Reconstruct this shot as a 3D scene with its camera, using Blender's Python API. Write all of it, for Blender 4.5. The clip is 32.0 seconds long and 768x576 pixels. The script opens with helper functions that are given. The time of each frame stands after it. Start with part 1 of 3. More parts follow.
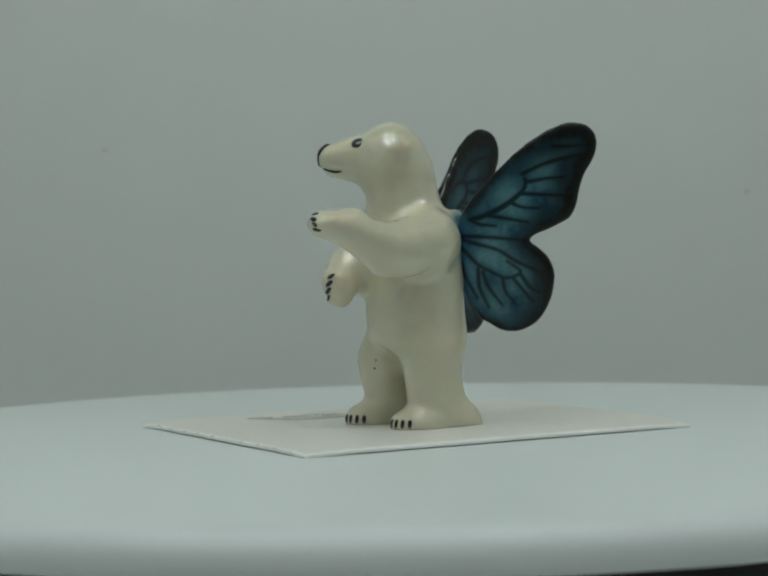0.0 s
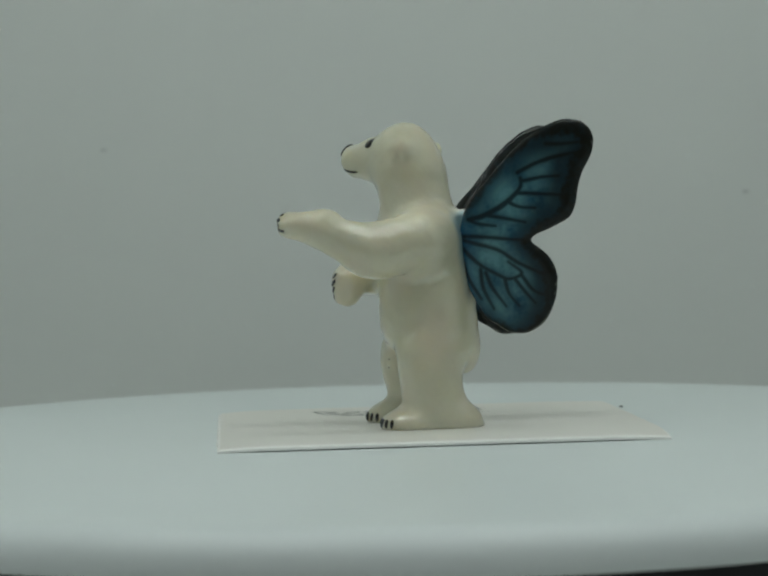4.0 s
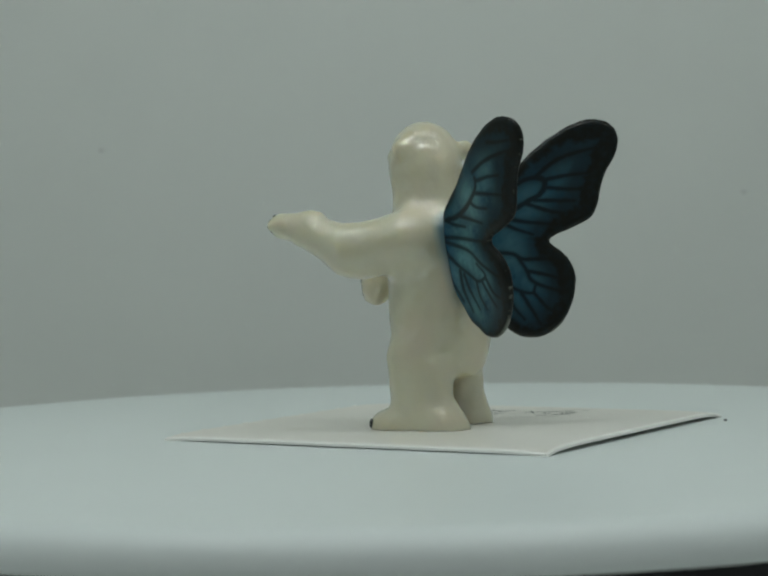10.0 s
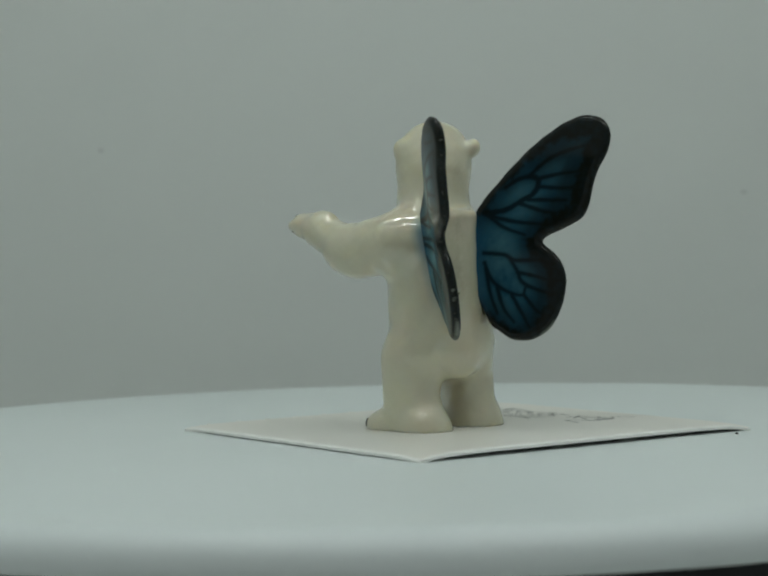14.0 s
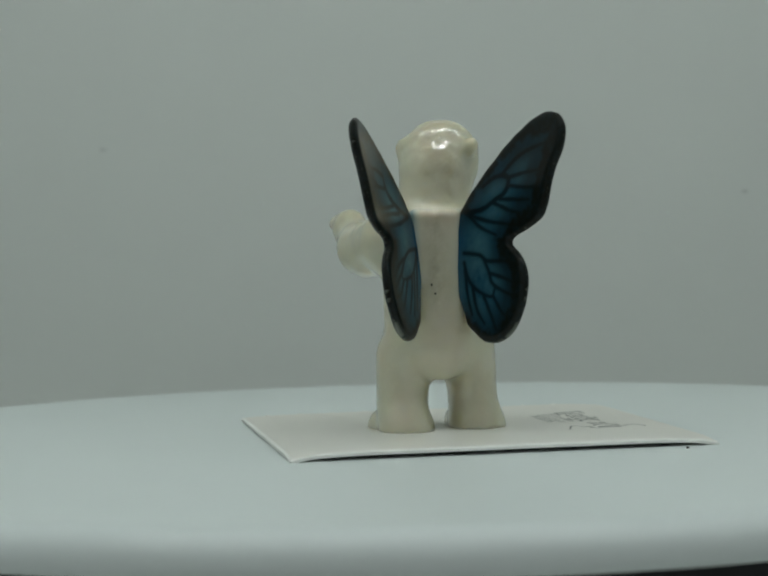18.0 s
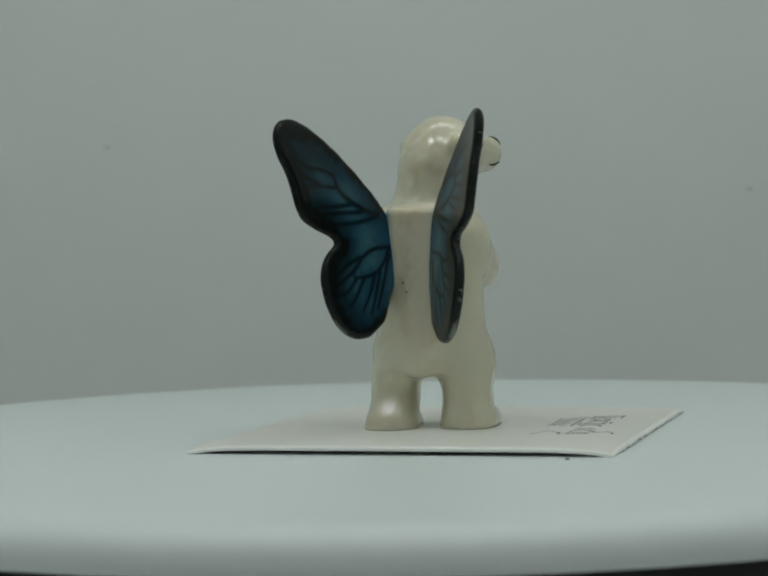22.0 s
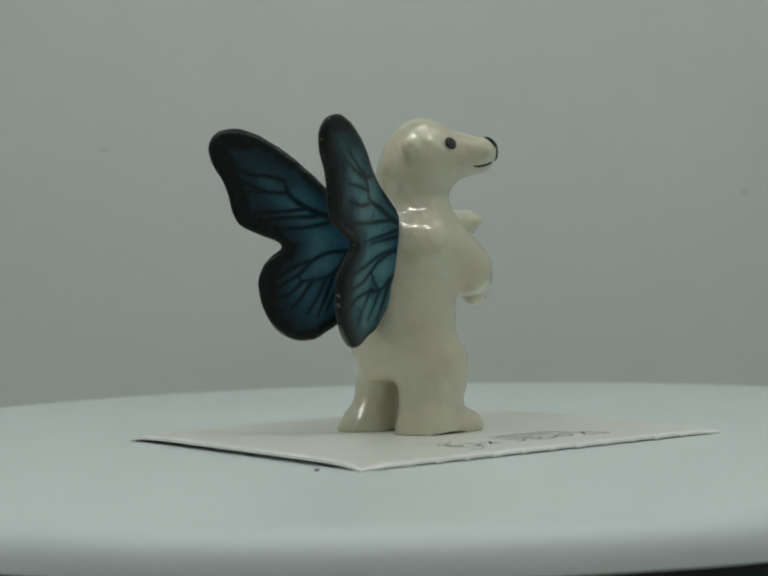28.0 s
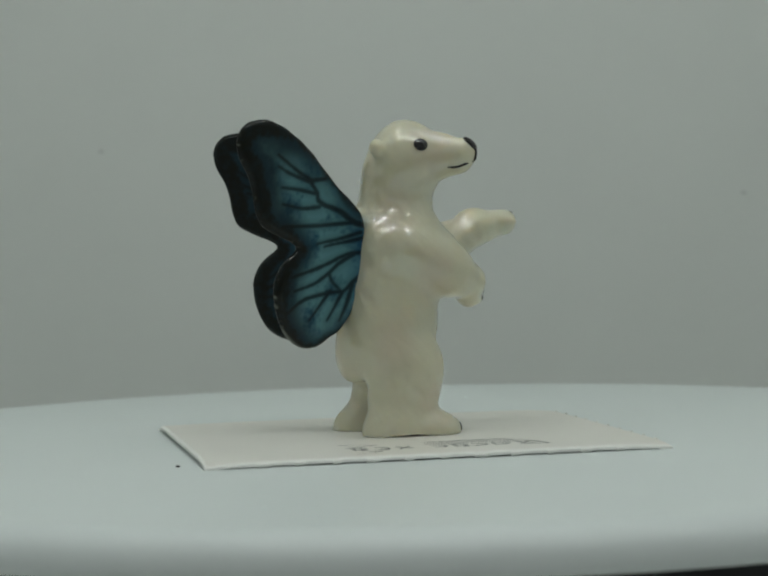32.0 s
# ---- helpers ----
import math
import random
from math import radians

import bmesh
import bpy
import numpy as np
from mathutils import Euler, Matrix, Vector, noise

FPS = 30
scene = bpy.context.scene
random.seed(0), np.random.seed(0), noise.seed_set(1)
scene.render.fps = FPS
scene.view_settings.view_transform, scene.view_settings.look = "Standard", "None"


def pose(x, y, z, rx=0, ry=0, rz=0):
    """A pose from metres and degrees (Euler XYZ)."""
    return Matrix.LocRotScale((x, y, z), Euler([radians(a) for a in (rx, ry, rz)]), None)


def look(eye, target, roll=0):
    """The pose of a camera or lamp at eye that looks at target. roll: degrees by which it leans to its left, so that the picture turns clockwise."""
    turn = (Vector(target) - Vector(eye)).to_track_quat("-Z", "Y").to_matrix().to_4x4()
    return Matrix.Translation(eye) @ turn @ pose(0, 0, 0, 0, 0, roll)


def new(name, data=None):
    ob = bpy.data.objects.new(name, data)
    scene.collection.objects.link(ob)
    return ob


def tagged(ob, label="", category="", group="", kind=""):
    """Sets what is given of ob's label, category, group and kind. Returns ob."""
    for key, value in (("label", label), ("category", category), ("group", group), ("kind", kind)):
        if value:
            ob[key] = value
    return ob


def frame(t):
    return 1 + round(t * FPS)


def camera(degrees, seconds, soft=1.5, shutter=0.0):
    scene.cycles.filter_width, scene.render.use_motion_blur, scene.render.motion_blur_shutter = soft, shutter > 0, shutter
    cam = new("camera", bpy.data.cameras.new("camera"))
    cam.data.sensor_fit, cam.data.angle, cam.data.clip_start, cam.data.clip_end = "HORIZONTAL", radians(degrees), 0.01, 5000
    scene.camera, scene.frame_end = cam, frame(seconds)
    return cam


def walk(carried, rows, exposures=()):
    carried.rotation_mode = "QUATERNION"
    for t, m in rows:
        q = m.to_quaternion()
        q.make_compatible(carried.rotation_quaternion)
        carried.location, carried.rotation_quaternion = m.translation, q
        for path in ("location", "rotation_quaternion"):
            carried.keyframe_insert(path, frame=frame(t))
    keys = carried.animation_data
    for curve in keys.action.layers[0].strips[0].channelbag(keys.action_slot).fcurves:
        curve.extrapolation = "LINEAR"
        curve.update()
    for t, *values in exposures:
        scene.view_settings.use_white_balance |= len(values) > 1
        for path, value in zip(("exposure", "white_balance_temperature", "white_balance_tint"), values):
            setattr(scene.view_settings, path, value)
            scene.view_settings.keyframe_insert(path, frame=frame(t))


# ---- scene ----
MM = 0.001

# ---- camera ----
EYE = Vector((0.0, -0.310, 0.03025))
FOCAL = 4194.87  # focal length in picture units, for the small tremor of the mount


def aim(dx, dy):
    """The camera's pose on its fixed mount, shaken by a tremor."""
    yaw, pitch = -0.010696 - dx / FOCAL, -0.027239 + dy / FOCAL
    way = Vector((math.sin(yaw) * math.cos(pitch), math.cos(yaw) * math.cos(pitch), math.sin(pitch)))
    return look(EYE, EYE + way, -1.383)


cam = camera(21.172, 32.0, soft=2.2)
cam.data.dof.use_dof = True
cam.data.dof.focus_distance, cam.data.dof.aperture_fstop = 0.300, 48.0
walk(cam, [
    (0, aim(3.4, -0.7)), (0.5, aim(4.2, -1.2)), (1, aim(3.7, -0.9)), (1.5, aim(3.4, -0.8)),
    (2, aim(3.1, -0.5)), (2.5, aim(2.8, -0.5)), (3, aim(3.2, -0.7)), (3.5, aim(1.7, -0.6)),
    (5.5, aim(-0.2, -0.8)), (6, aim(-0.8, 2)), (6.5, aim(-1.1, 1.9)), (7, aim(-1.6, -1.1)),
    (7.5, aim(-1.9, -1.1)), (8, aim(-3.6, -0.9)), (8.5, aim(-3.1, 2.8)), (9, aim(-0.5, 0)),
    (9.5, aim(1.3, -0.3)), (10, aim(-2.8, 0)), (10.5, aim(-1.5, -0.2)), (11, aim(-3.3, -0.2)),
    (11.5, aim(-3.5, -0.1)), (12, aim(-3.7, 0.4)), (12.5, aim(-3.5, 0.3)), (13, aim(-3, -0.3)),
    (13.5, aim(-3.2, 0.6)), (14, aim(-3.7, 0.3)), (14.5, aim(-3.8, 0.1)), (16.5, aim(-4.9, -0.6)),
    (17, aim(-4.4, -0.1)), (17.5, aim(-4.8, -0.1)), (18, aim(-0.7, -1.1)), (18.5, aim(-1.6, -1.2)),
    (19, aim(0.1, 8.3)), (19.5, aim(0.4, 8.4)), (20, aim(4.2, -1.2)), (20.5, aim(4.3, -1.5)),
    (21, aim(3.9, -4.5)), (21.5, aim(8.8, -1.9)), (22, aim(8.1, -6.2)), (22.5, aim(6.6, -3.6)),
    (23, aim(6.1, -3.2)), (23.5, aim(5.4, -2.7)), (24, aim(5, -2.7)), (24.5, aim(5.1, 0.4)),
    (25, aim(3.2, -0.2)), (25.5, aim(0.2, -0.3)), (27.5, aim(-0.3, -0.2)), (28, aim(-1.3, -0.3)),
    (28.5, aim(-2, 2)), (29, aim(-2.6, 2.4)), (29.5, aim(-2.5, 2.4)), (30, aim(-3.1, 2.5)),
    (30.5, aim(-4, 1.5)), (31, aim(-3.9, 1.7)), (31.5, aim(-4.1, 2.4)), (32, aim(-3.6, 2.1)),
], [(0, 0, 6450, 9.5), (20, 0, 6450, 9.5), (25, 0, 6600, 11.5), (32, 0, 6600, 11.5)])

# ---- light ----
world = bpy.data.worlds.new("dim_room")
scene.world = world
world.use_nodes = True
world.node_tree.nodes["Background"].inputs[0].default_value = (0.80, 0.86, 0.84, 1)
world.node_tree.nodes["Background"].inputs[1].default_value = 0.25
scene.view_settings.exposure = 0.0
LED_GLOW, LED_POWER = 33.0, 0.122     # strength of each diode, and the even glow of one strip



# ---- materials ----
def material(name, colour, rough=0.5, metal=0.0, coat=0.0, spread=0.06, scale=200.0, bump=0.0, fine=1500.0, emit=0.0, sub=0.0, ior=1.6, sheen=0.12):
    """A procedural surface: a base colour that varies softly at two scales, with fine relief."""
    m = bpy.data.materials.new(name)
    m.use_nodes = True
    nt = m.node_tree
    b = nt.nodes["Principled BSDF"]
    co = nt.nodes.new("ShaderNodeTexCoord")
    n1, n2 = nt.nodes.new("ShaderNodeTexNoise"), nt.nodes.new("ShaderNodeTexNoise")
    n1.inputs["Scale"].default_value, n2.inputs["Scale"].default_value = scale, fine
    n1.inputs["Detail"].default_value, n2.inputs["Detail"].default_value = 3, 2
    for n in (n1, n2):
        nt.links.new(co.outputs["Object"], n.inputs["Vector"])
    mix = nt.nodes.new("ShaderNodeMix")
    mix.data_type = "RGBA"
    mix.inputs[6].default_value = (*[c * (1 - spread) for c in colour], 1)
    mix.inputs[7].default_value = (*[min(1, c * (1 + spread)) for c in colour], 1)
    add = nt.nodes.new("ShaderNodeMath")
    add.operation = "MULTIPLY_ADD"
    add.inputs[1].default_value = 0.3
    nt.links.new(n2.outputs["Fac"], add.inputs[0])
    sc = nt.nodes.new("ShaderNodeMath")
    sc.operation = "MULTIPLY"
    sc.inputs[1].default_value = 0.7
    nt.links.new(n1.outputs["Fac"], sc.inputs[0])
    nt.links.new(sc.outputs[0], add.inputs[2])
    nt.links.new(add.outputs[0], mix.inputs[0])
    nt.links.new(mix.outputs[2], b.inputs["Base Color"])
    b.inputs["Roughness"].default_value, b.inputs["Metallic"].default_value = rough, metal
    b.inputs["Coat Weight"].default_value, b.inputs["Coat Roughness"].default_value = coat, 0.05
    b.inputs["Coat IOR"].default_value = ior
    if coat:
        b.inputs["Specular IOR Level"].default_value = sheen
    if sub:
        b.inputs["Subsurface Weight"].default_value = sub
        b.inputs["Subsurface Scale"].default_value = 0.002
        b.inputs["Subsurface Radius"].default_value = (1.0, 0.8, 0.5)
    if bump:
        bp = nt.nodes.new("ShaderNodeBump")
        bp.inputs["Strength"].default_value, bp.inputs["Distance"].default_value = bump, 0.0002
        nt.links.new(n2.outputs["Fac"], bp.inputs["Height"])
        nt.links.new(bp.outputs["Normal"], b.inputs["Normal"])
        nt.links.new(bp.outputs["Normal"], b.inputs["Coat Normal"])
    if emit:
        b.inputs["Emission Color"].default_value = (*colour, 1)
        b.inputs["Emission Strength"].default_value = emit
    return m


def painted(m, stops):
    """Lays glaze colours over a material, each where its painted mask on the mesh says."""
    nt = m.node_tree
    b = nt.nodes["Principled BSDF"]
    for mask, colour in stops:
        last = b.inputs["Base Color"].links[0].from_socket
        at = nt.nodes.new("ShaderNodeAttribute")
        at.attribute_name = mask
        mix = nt.nodes.new("ShaderNodeMix")
        mix.data_type = "RGBA"
        nt.links.new(at.outputs["Fac"], mix.inputs[0])
        nt.links.new(last, mix.inputs[6])
        mix.inputs[7].default_value = (*colour, 1)
        nt.links.new(mix.outputs[2], b.inputs["Base Color"])
    return m


CLOTH = material("backdrop_cloth", (0.695, 0.724, 0.702), 0.9, spread=0.02, scale=14, fine=1200)
TABLE = material("unseen_table", (0.42, 0.38, 0.33), 0.5, spread=0.2, scale=9, fine=160)
PLATTER = material("white_plastic", (0.72, 0.785, 0.78), 0.42, spread=0.03, scale=30, fine=900, bump=0.02)
BLACK_PLASTIC = material("black_plastic", (0.012, 0.012, 0.014), 0.45, spread=0.2)
PAPER = material("card_stock", (0.80, 0.79, 0.735), 0.34, spread=0.03, scale=60, fine=2500, bump=0.03)
CARD_CORE = material("card_core", (0.90, 0.905, 0.87), 0.7, spread=0.05, scale=300)
INK = material("grey_ink", (0.085, 0.09, 0.088), 0.6, spread=0.3, fine=2500)
GLAZE = painted(material("cream_glaze", (0.588, 0.572, 0.418), 0.30, coat=1.0, ior=2.05, spread=0.10, scale=110, bump=0.08, fine=1000, sub=0.6),
                (("blush", (0.60, 0.53, 0.40)), ("browned", (0.36, 0.31, 0.21)), ("airbrush", (0.07, 0.23, 0.31))))
WING = painted(material("blue_wing_glaze", (0.012, 0.062, 0.098), 0.3, coat=0.44, spread=0.30, scale=260, bump=0.05, fine=1100, ior=1.45, sheen=0.03),
               (("pale", (0.095, 0.24, 0.27)), ("root", (0.016, 0.082, 0.155)), ("vein", (0.003, 0.007, 0.010)), ("border", (0.006, 0.0075, 0.005)), ("chip", (0.34, 0.38, 0.33))))
BLACK_GLAZE = material("black_glaze", (0.008, 0.008, 0.009), 0.12, coat=0.8, spread=0.2)
LED = material("led_glow", (0.93, 0.99, 0.96), 0.5, spread=0.0, emit=LED_GLOW)
STRIP = material("strip_tape", (0.75, 0.75, 0.72), 0.5)
DUST = material("grey_dust", (0.55, 0.57, 0.555), 0.9, spread=0.2)
CRUMB = material("dark_crumb", (0.02, 0.02, 0.02), 0.8, spread=0.3)


# ---- mesh helpers ----
def part(name, bm, mat, parent=None, label=""):
    me = bpy.data.meshes.new(name)
    bm.to_mesh(me)
    bm.free()
    me.materials.append(mat)
    ob = new(name, me)
    ob.parent = parent
    return tagged(ob, label=label)


def smooth(bm):
    for f in bm.faces:
        f.smooth = True
    return bm


def box(size, at=(0, 0, 0), bevel=0.0, turn=None):
    bm = bmesh.new()
    m = Matrix.Translation(at) @ (turn or Matrix())
    bmesh.ops.create_cube(bm, size=1, matrix=m @ Matrix.Diagonal((*size, 1)))
    if bevel:
        bmesh.ops.bevel(bm, geom=bm.edges[:], offset=bevel, segments=2, affect="EDGES", profile=0.5)
    return bm


def lathe(profile, steps=128):
    """A turned body: (radius, height) pairs spun round the z axis."""
    bm = bmesh.new()
    rings = []
    for r, z in profile:
        if r == 0:
            rings.append([bm.verts.new((0, 0, z))])
        else:
            rings.append([bm.verts.new((r * math.cos(a), r * math.sin(a), z)) for a in np.linspace(0, math.tau, steps, endpoint=False)])
    for a, b in zip(rings, rings[1:]):
        for i in range(steps):
            j = (i + 1) % steps
            ring = [a[i % len(a)], a[j % len(a)], b[j % len(b)], b[i % len(b)]]
            keep = [v for k, v in enumerate(ring) if v not in ring[:k]]
            if len(keep) > 2:
                bm.faces.new(keep)
    bmesh.ops.recalc_face_normals(bm, faces=bm.faces[:])
    return smooth(bm)


def surface(field, low, step):
    """Vertices and quads of the zero surface of a field that is sampled on a grid (negative inside)."""
    inside = field < 0
    n = np.array(field.shape) - 1
    total, count = np.zeros((*n, 3)), np.zeros(tuple(n))
    corner = [(i, j, k) for i in (0, 1) for j in (0, 1) for k in (0, 1)]

    def cut(c):
        return tuple(slice(o, o + m) for o, m in zip(c, n))

    for a in corner:
        for axis in range(3):
            if a[axis]:
                continue
            b = tuple(v + (d == axis) for d, v in enumerate(a))
            fa, fb = field[cut(a)], field[cut(b)]
            cross = inside[cut(a)] != inside[cut(b)]
            share = np.where(cross, fa / np.where(cross, fa - fb, 1), 0)
            for d in range(3):
                total[..., d] += np.where(cross, a[d] + (share if d == axis else 0), 0)
            count += cross
    live = count > 0
    number = np.full(tuple(n), -1)
    number[live] = np.arange(live.sum())
    base = np.stack(np.nonzero(live), 1)
    verts = np.asarray(low) + step * (base + total[live] / count[live][:, None])
    quads = []
    for axis in range(3):
        u, v = (axis + 1) % 3, (axis + 2) % 3
        shape = list(field.shape)
        shape[axis] -= 1
        here = [slice(0, m) for m in shape]
        there = list(here)
        there[axis] = slice(1, shape[axis] + 1)
        s0, s1 = inside[tuple(here)], inside[tuple(there)]
        at = np.stack(np.nonzero(s0 != s1), 1)
        at = at[(at[:, u] > 0) & (at[:, v] > 0) & (at[:, u] < field.shape[u] - 1) & (at[:, v] < field.shape[v] - 1)]
        ids = []
        for du, dv in ((1, 1), (0, 1), (0, 0), (1, 0)):
            c = at.copy()
            c[:, u] -= du
            c[:, v] -= dv
            ids.append(number[c[:, 0], c[:, 1], c[:, 2]])
        q = np.stack(ids, 1)
        out = s0[at[:, 0], at[:, 1], at[:, 2]]
        quads.append(np.where(out[:, None], q, q[:, ::-1]))
    return verts, np.concatenate(quads)


def grown(name, verts, quads, mat, parent, masks=None, label=""):
    me = bpy.data.meshes.new(name)
    me.from_pydata(verts.tolist(), [], quads.tolist())
    me.polygons.foreach_set("use_smooth", np.ones(len(quads), dtype=bool))
    for key, values in (masks or {}).items():
        me.attributes.new(key, "FLOAT", "POINT").data.foreach_set("value", np.asarray(values, dtype=np.float32))
    me.materials.append(mat)
    me.update()
    ob = new(name, me)
    ob.parent = parent
    return tagged(ob, label=label)


def ball(at, radii, turn=None, rings=12):
    bm = bmesh.new()
    bmesh.ops.create_uvsphere(bm, u_segments=rings * 2, v_segments=rings, radius=1,
                              matrix=Matrix.Translation(at) @ (turn or Matrix()) @ Matrix.Diagonal((*radii, 1)))
    return smooth(bm)


# ---- light box ----
def slab(name, size, at, label, mat=CLOTH):
    ob = part(name, box(size, bevel=0.002), mat)
    ob.location = at
    return tagged(ob, label=label, category=name.split("_")[0], kind="structure")


FLOOR_Z = -0.034
slab("wall_north", (0.38, 0.008, 0.33), (0, 0.176, 0.122), "smooth pale grey backdrop behind the turntable")
slab("wall_west", (0.008, 0.34, 0.33), (-0.186, 0.002, 0.122), "pale grey side wall of the light box")
slab("wall_east", (0.008, 0.34, 0.33), (0.186, 0.002, 0.122), "pale grey side wall of the light box")
slab("ceiling", (0.364, 0.34, 0.008), (0, 0.002, 0.283), "pale grey roof panel of the light box")
slab("floor", (0.364, 0.34, 0.008), (0, 0.002, FLOOR_Z - 0.004), "pale grey floor panel under the turntable")
# the table top is an unseen addition, kept pale to soften the glaze's reflections
slab("ground", (3.0, 3.0, 0.02), (0, 0, FLOOR_Z - 0.018), "unseen pale table top, added so reflections from below stay light", TABLE)


def led_strip(at, count, pitch):
    strip = tagged(new("led_strip"), "white tape of small square light diodes under the roof", "lamp", "light strips of the box")
    strip.location = at
    tape = part("tape", box((count * pitch + 0.01, 0.010, 0.0015)), STRIP, strip)
    for i in range(count):
        d = part("diode", box((0.0036, 0.0036, 0.0006), (0, 0, 0)), LED, tape, "glowing white diode")
        d.location = ((i - (count - 1) / 2) * pitch, 0, -0.0011)
    data = bpy.data.lights.new("strip_light", "AREA")
    data.shape, data.size, data.size_y, data.energy, data.color = "RECTANGLE", count * pitch, 0.0042, LED_POWER, (0.94, 1.0, 0.97)
    lamp = new("strip_light", data)
    lamp.location = (at[0], at[1], at[2] - 0.004)
    return strip


for y in (-0.135, -0.005):
    led_strip((0.0, y, 0.2782), 38, 0.0092)

for x, z in ((-0.0702, 0.0510), (0.0799, 0.0376)):
    lint = part("lint", ball((0, 0, 0), (0.0008, 0.0002, 0.0004), rings=6), DUST)
    lint.location = (x, 0.1719, z)
    tagged(lint, "tiny grey lint fleck stuck on the pale backdrop", "lint", "flecks on the backdrop")

# ---- turntable ----
turntable = tagged(new("turntable"), "round white plastic turntable with a rounded rim on a black base", "turntable")
RIM, THICK, DECK = 102.2 * MM, 5.4 * MM, -0.10 * MM
ROLL, DROP = 5.2 * MM, 4.3 * MM     # the rim rolls over gently and turns in sharply below
edge = [(RIM - ROLL + ROLL * math.cos(a), DECK - DROP + DROP * math.sin(a)) for a in np.linspace(math.pi / 2, 0, 22)]
edge += [(RIM - (THICK - DROP) * (1 - math.cos(a)), DECK - DROP - (THICK - DROP) * math.sin(a)) for a in np.linspace(0.15, math.pi / 2, 8)]
platter = part("platter", lathe([(0, DECK), (RIM * 0.5, DECK)] + edge + [(RIM * 0.5, DECK - THICK), (0, DECK - THICK)], 192), PLATTER, turntable, "glossy white round platter")
base = part("base", lathe([(0, DECK - THICK - 0.0004), (0.091, DECK - THICK - 0.0004), (0.0925, DECK - THICK - 0.002), (0.0935, FLOOR_Z + 0.002), (0.0925, FLOOR_Z), (0, FLOOR_Z)], 96), BLACK_PLASTIC, turntable, "black plastic base")

# ---- display card ----
CARD_A, CARD_B, CARD_C = Vector((-13.9, -33.6)), Vector((42.3, -2.6)), Vector((12.7, 49.2))
CARD_MID = (CARD_A + CARD_C) / 2
CARD_W, CARD_H = 64.2, 59.4          # along A to B, along B to C
card_u = (CARD_B - CARD_A).normalized()
CARD_TURN = math.atan2(card_u.y, card_u.x)
CARD_THICK = 0.62
CARD_TOP = 0.70


def card_lift(s, t):
    """Height of the card's underside over the platter, s and t from -1 to 1 along its sides, in mm."""
    bow = 0.42 * max(0, s) ** 2 * (1 - t ** 8) + 0.05 * max(0, t) ** 3 * (1 - s ** 8)
    return 0.08 + bow - 0.33 * abs(s * t) ** 12


def card_sheet():
    """The bowed card: its printed face ends in a worn, rounded white edge."""
    bm = bmesh.new()
    n = 24
    grid = {}
    for level, (height, inset) in enumerate(((0, 0), (0.6 * CARD_THICK, 0), (CARD_THICK, 0.34))):
        for i in range(n + 1):
            for j in range(n + 1):
                if level == 1 and i not in (0, n) and j not in (0, n):
                    continue
                s, t = 2 * i / n - 1, 2 * j / n - 1
                wear = 0.12 * noise.noise((s * 6, t * 6, 3))
                x, y = s * (CARD_W / 2 - inset), t * (CARD_H / 2 - inset)
                if abs(s) == 1:
                    x += wear
                if abs(t) == 1:
                    y += wear
                grid[level, i, j] = bm.verts.new((x * MM, y * MM, (card_lift(s, t) + height) * MM))
    for i in range(n):
        for j in range(n):
            bm.faces.new([grid[2, a, b] for a, b in ((i, j), (i + 1, j), (i + 1, j + 1), (i, j + 1))])
            bm.faces.new([grid[0, a, b] for a, b in ((i, j), (i, j + 1), (i + 1, j + 1), (i + 1, j))])
    for i in range(n):
        for a, b in (((i, 0), (i + 1, 0)), ((i + 1, n), (i, n)), ((0, i + 1), (0, i)), ((n, i), (n, i + 1))):
            for low in (0, 1):
                bm.faces.new([grid[low, *a], grid[low, *b], grid[low + 1, *b], grid[low + 1, *a]]).material_index = 1
    bmesh.ops.recalc_face_normals(bm, faces=bm.faces[:])
    return bm


card = tagged(new("display_card"), "square white display card with grey printing and a perforated edge", "card")
sheet = part("sheet", card_sheet(), PAPER, card, "white card stock, slightly bowed")
sheet.data.materials.append(CARD_CORE)
for i in range(13):     # torn bridges of the perforation along one side
    s = -0.92 + 0.153 * i
    tab = box(((1.15 + 0.3 * (i % 3)) * MM, 0.3 * MM, (card_lift(s, 1) + 0.34) * MM), (s * CARD_W / 2 * MM, (CARD_H / 2 + 0.02) * MM, (card_lift(s, 1) + 0.34) / 2 * MM), 0.1 * MM)
    part("perforation_tab", tab, CARD_CORE, sheet)
for i in range(10):     # and smaller ones along the next
    t = -0.85 + 0.18 * i
    tab = box((0.3 * MM, (0.7 + 0.3 * (i % 2)) * MM, 0.36 * MM), ((-CARD_W / 2 - 0.02) * MM, t * CARD_H / 2 * MM, (card_lift(-1, t) + 0.5) * MM), 0.08 * MM)
    part("perforation_tab", tab, CARD_CORE, sheet)


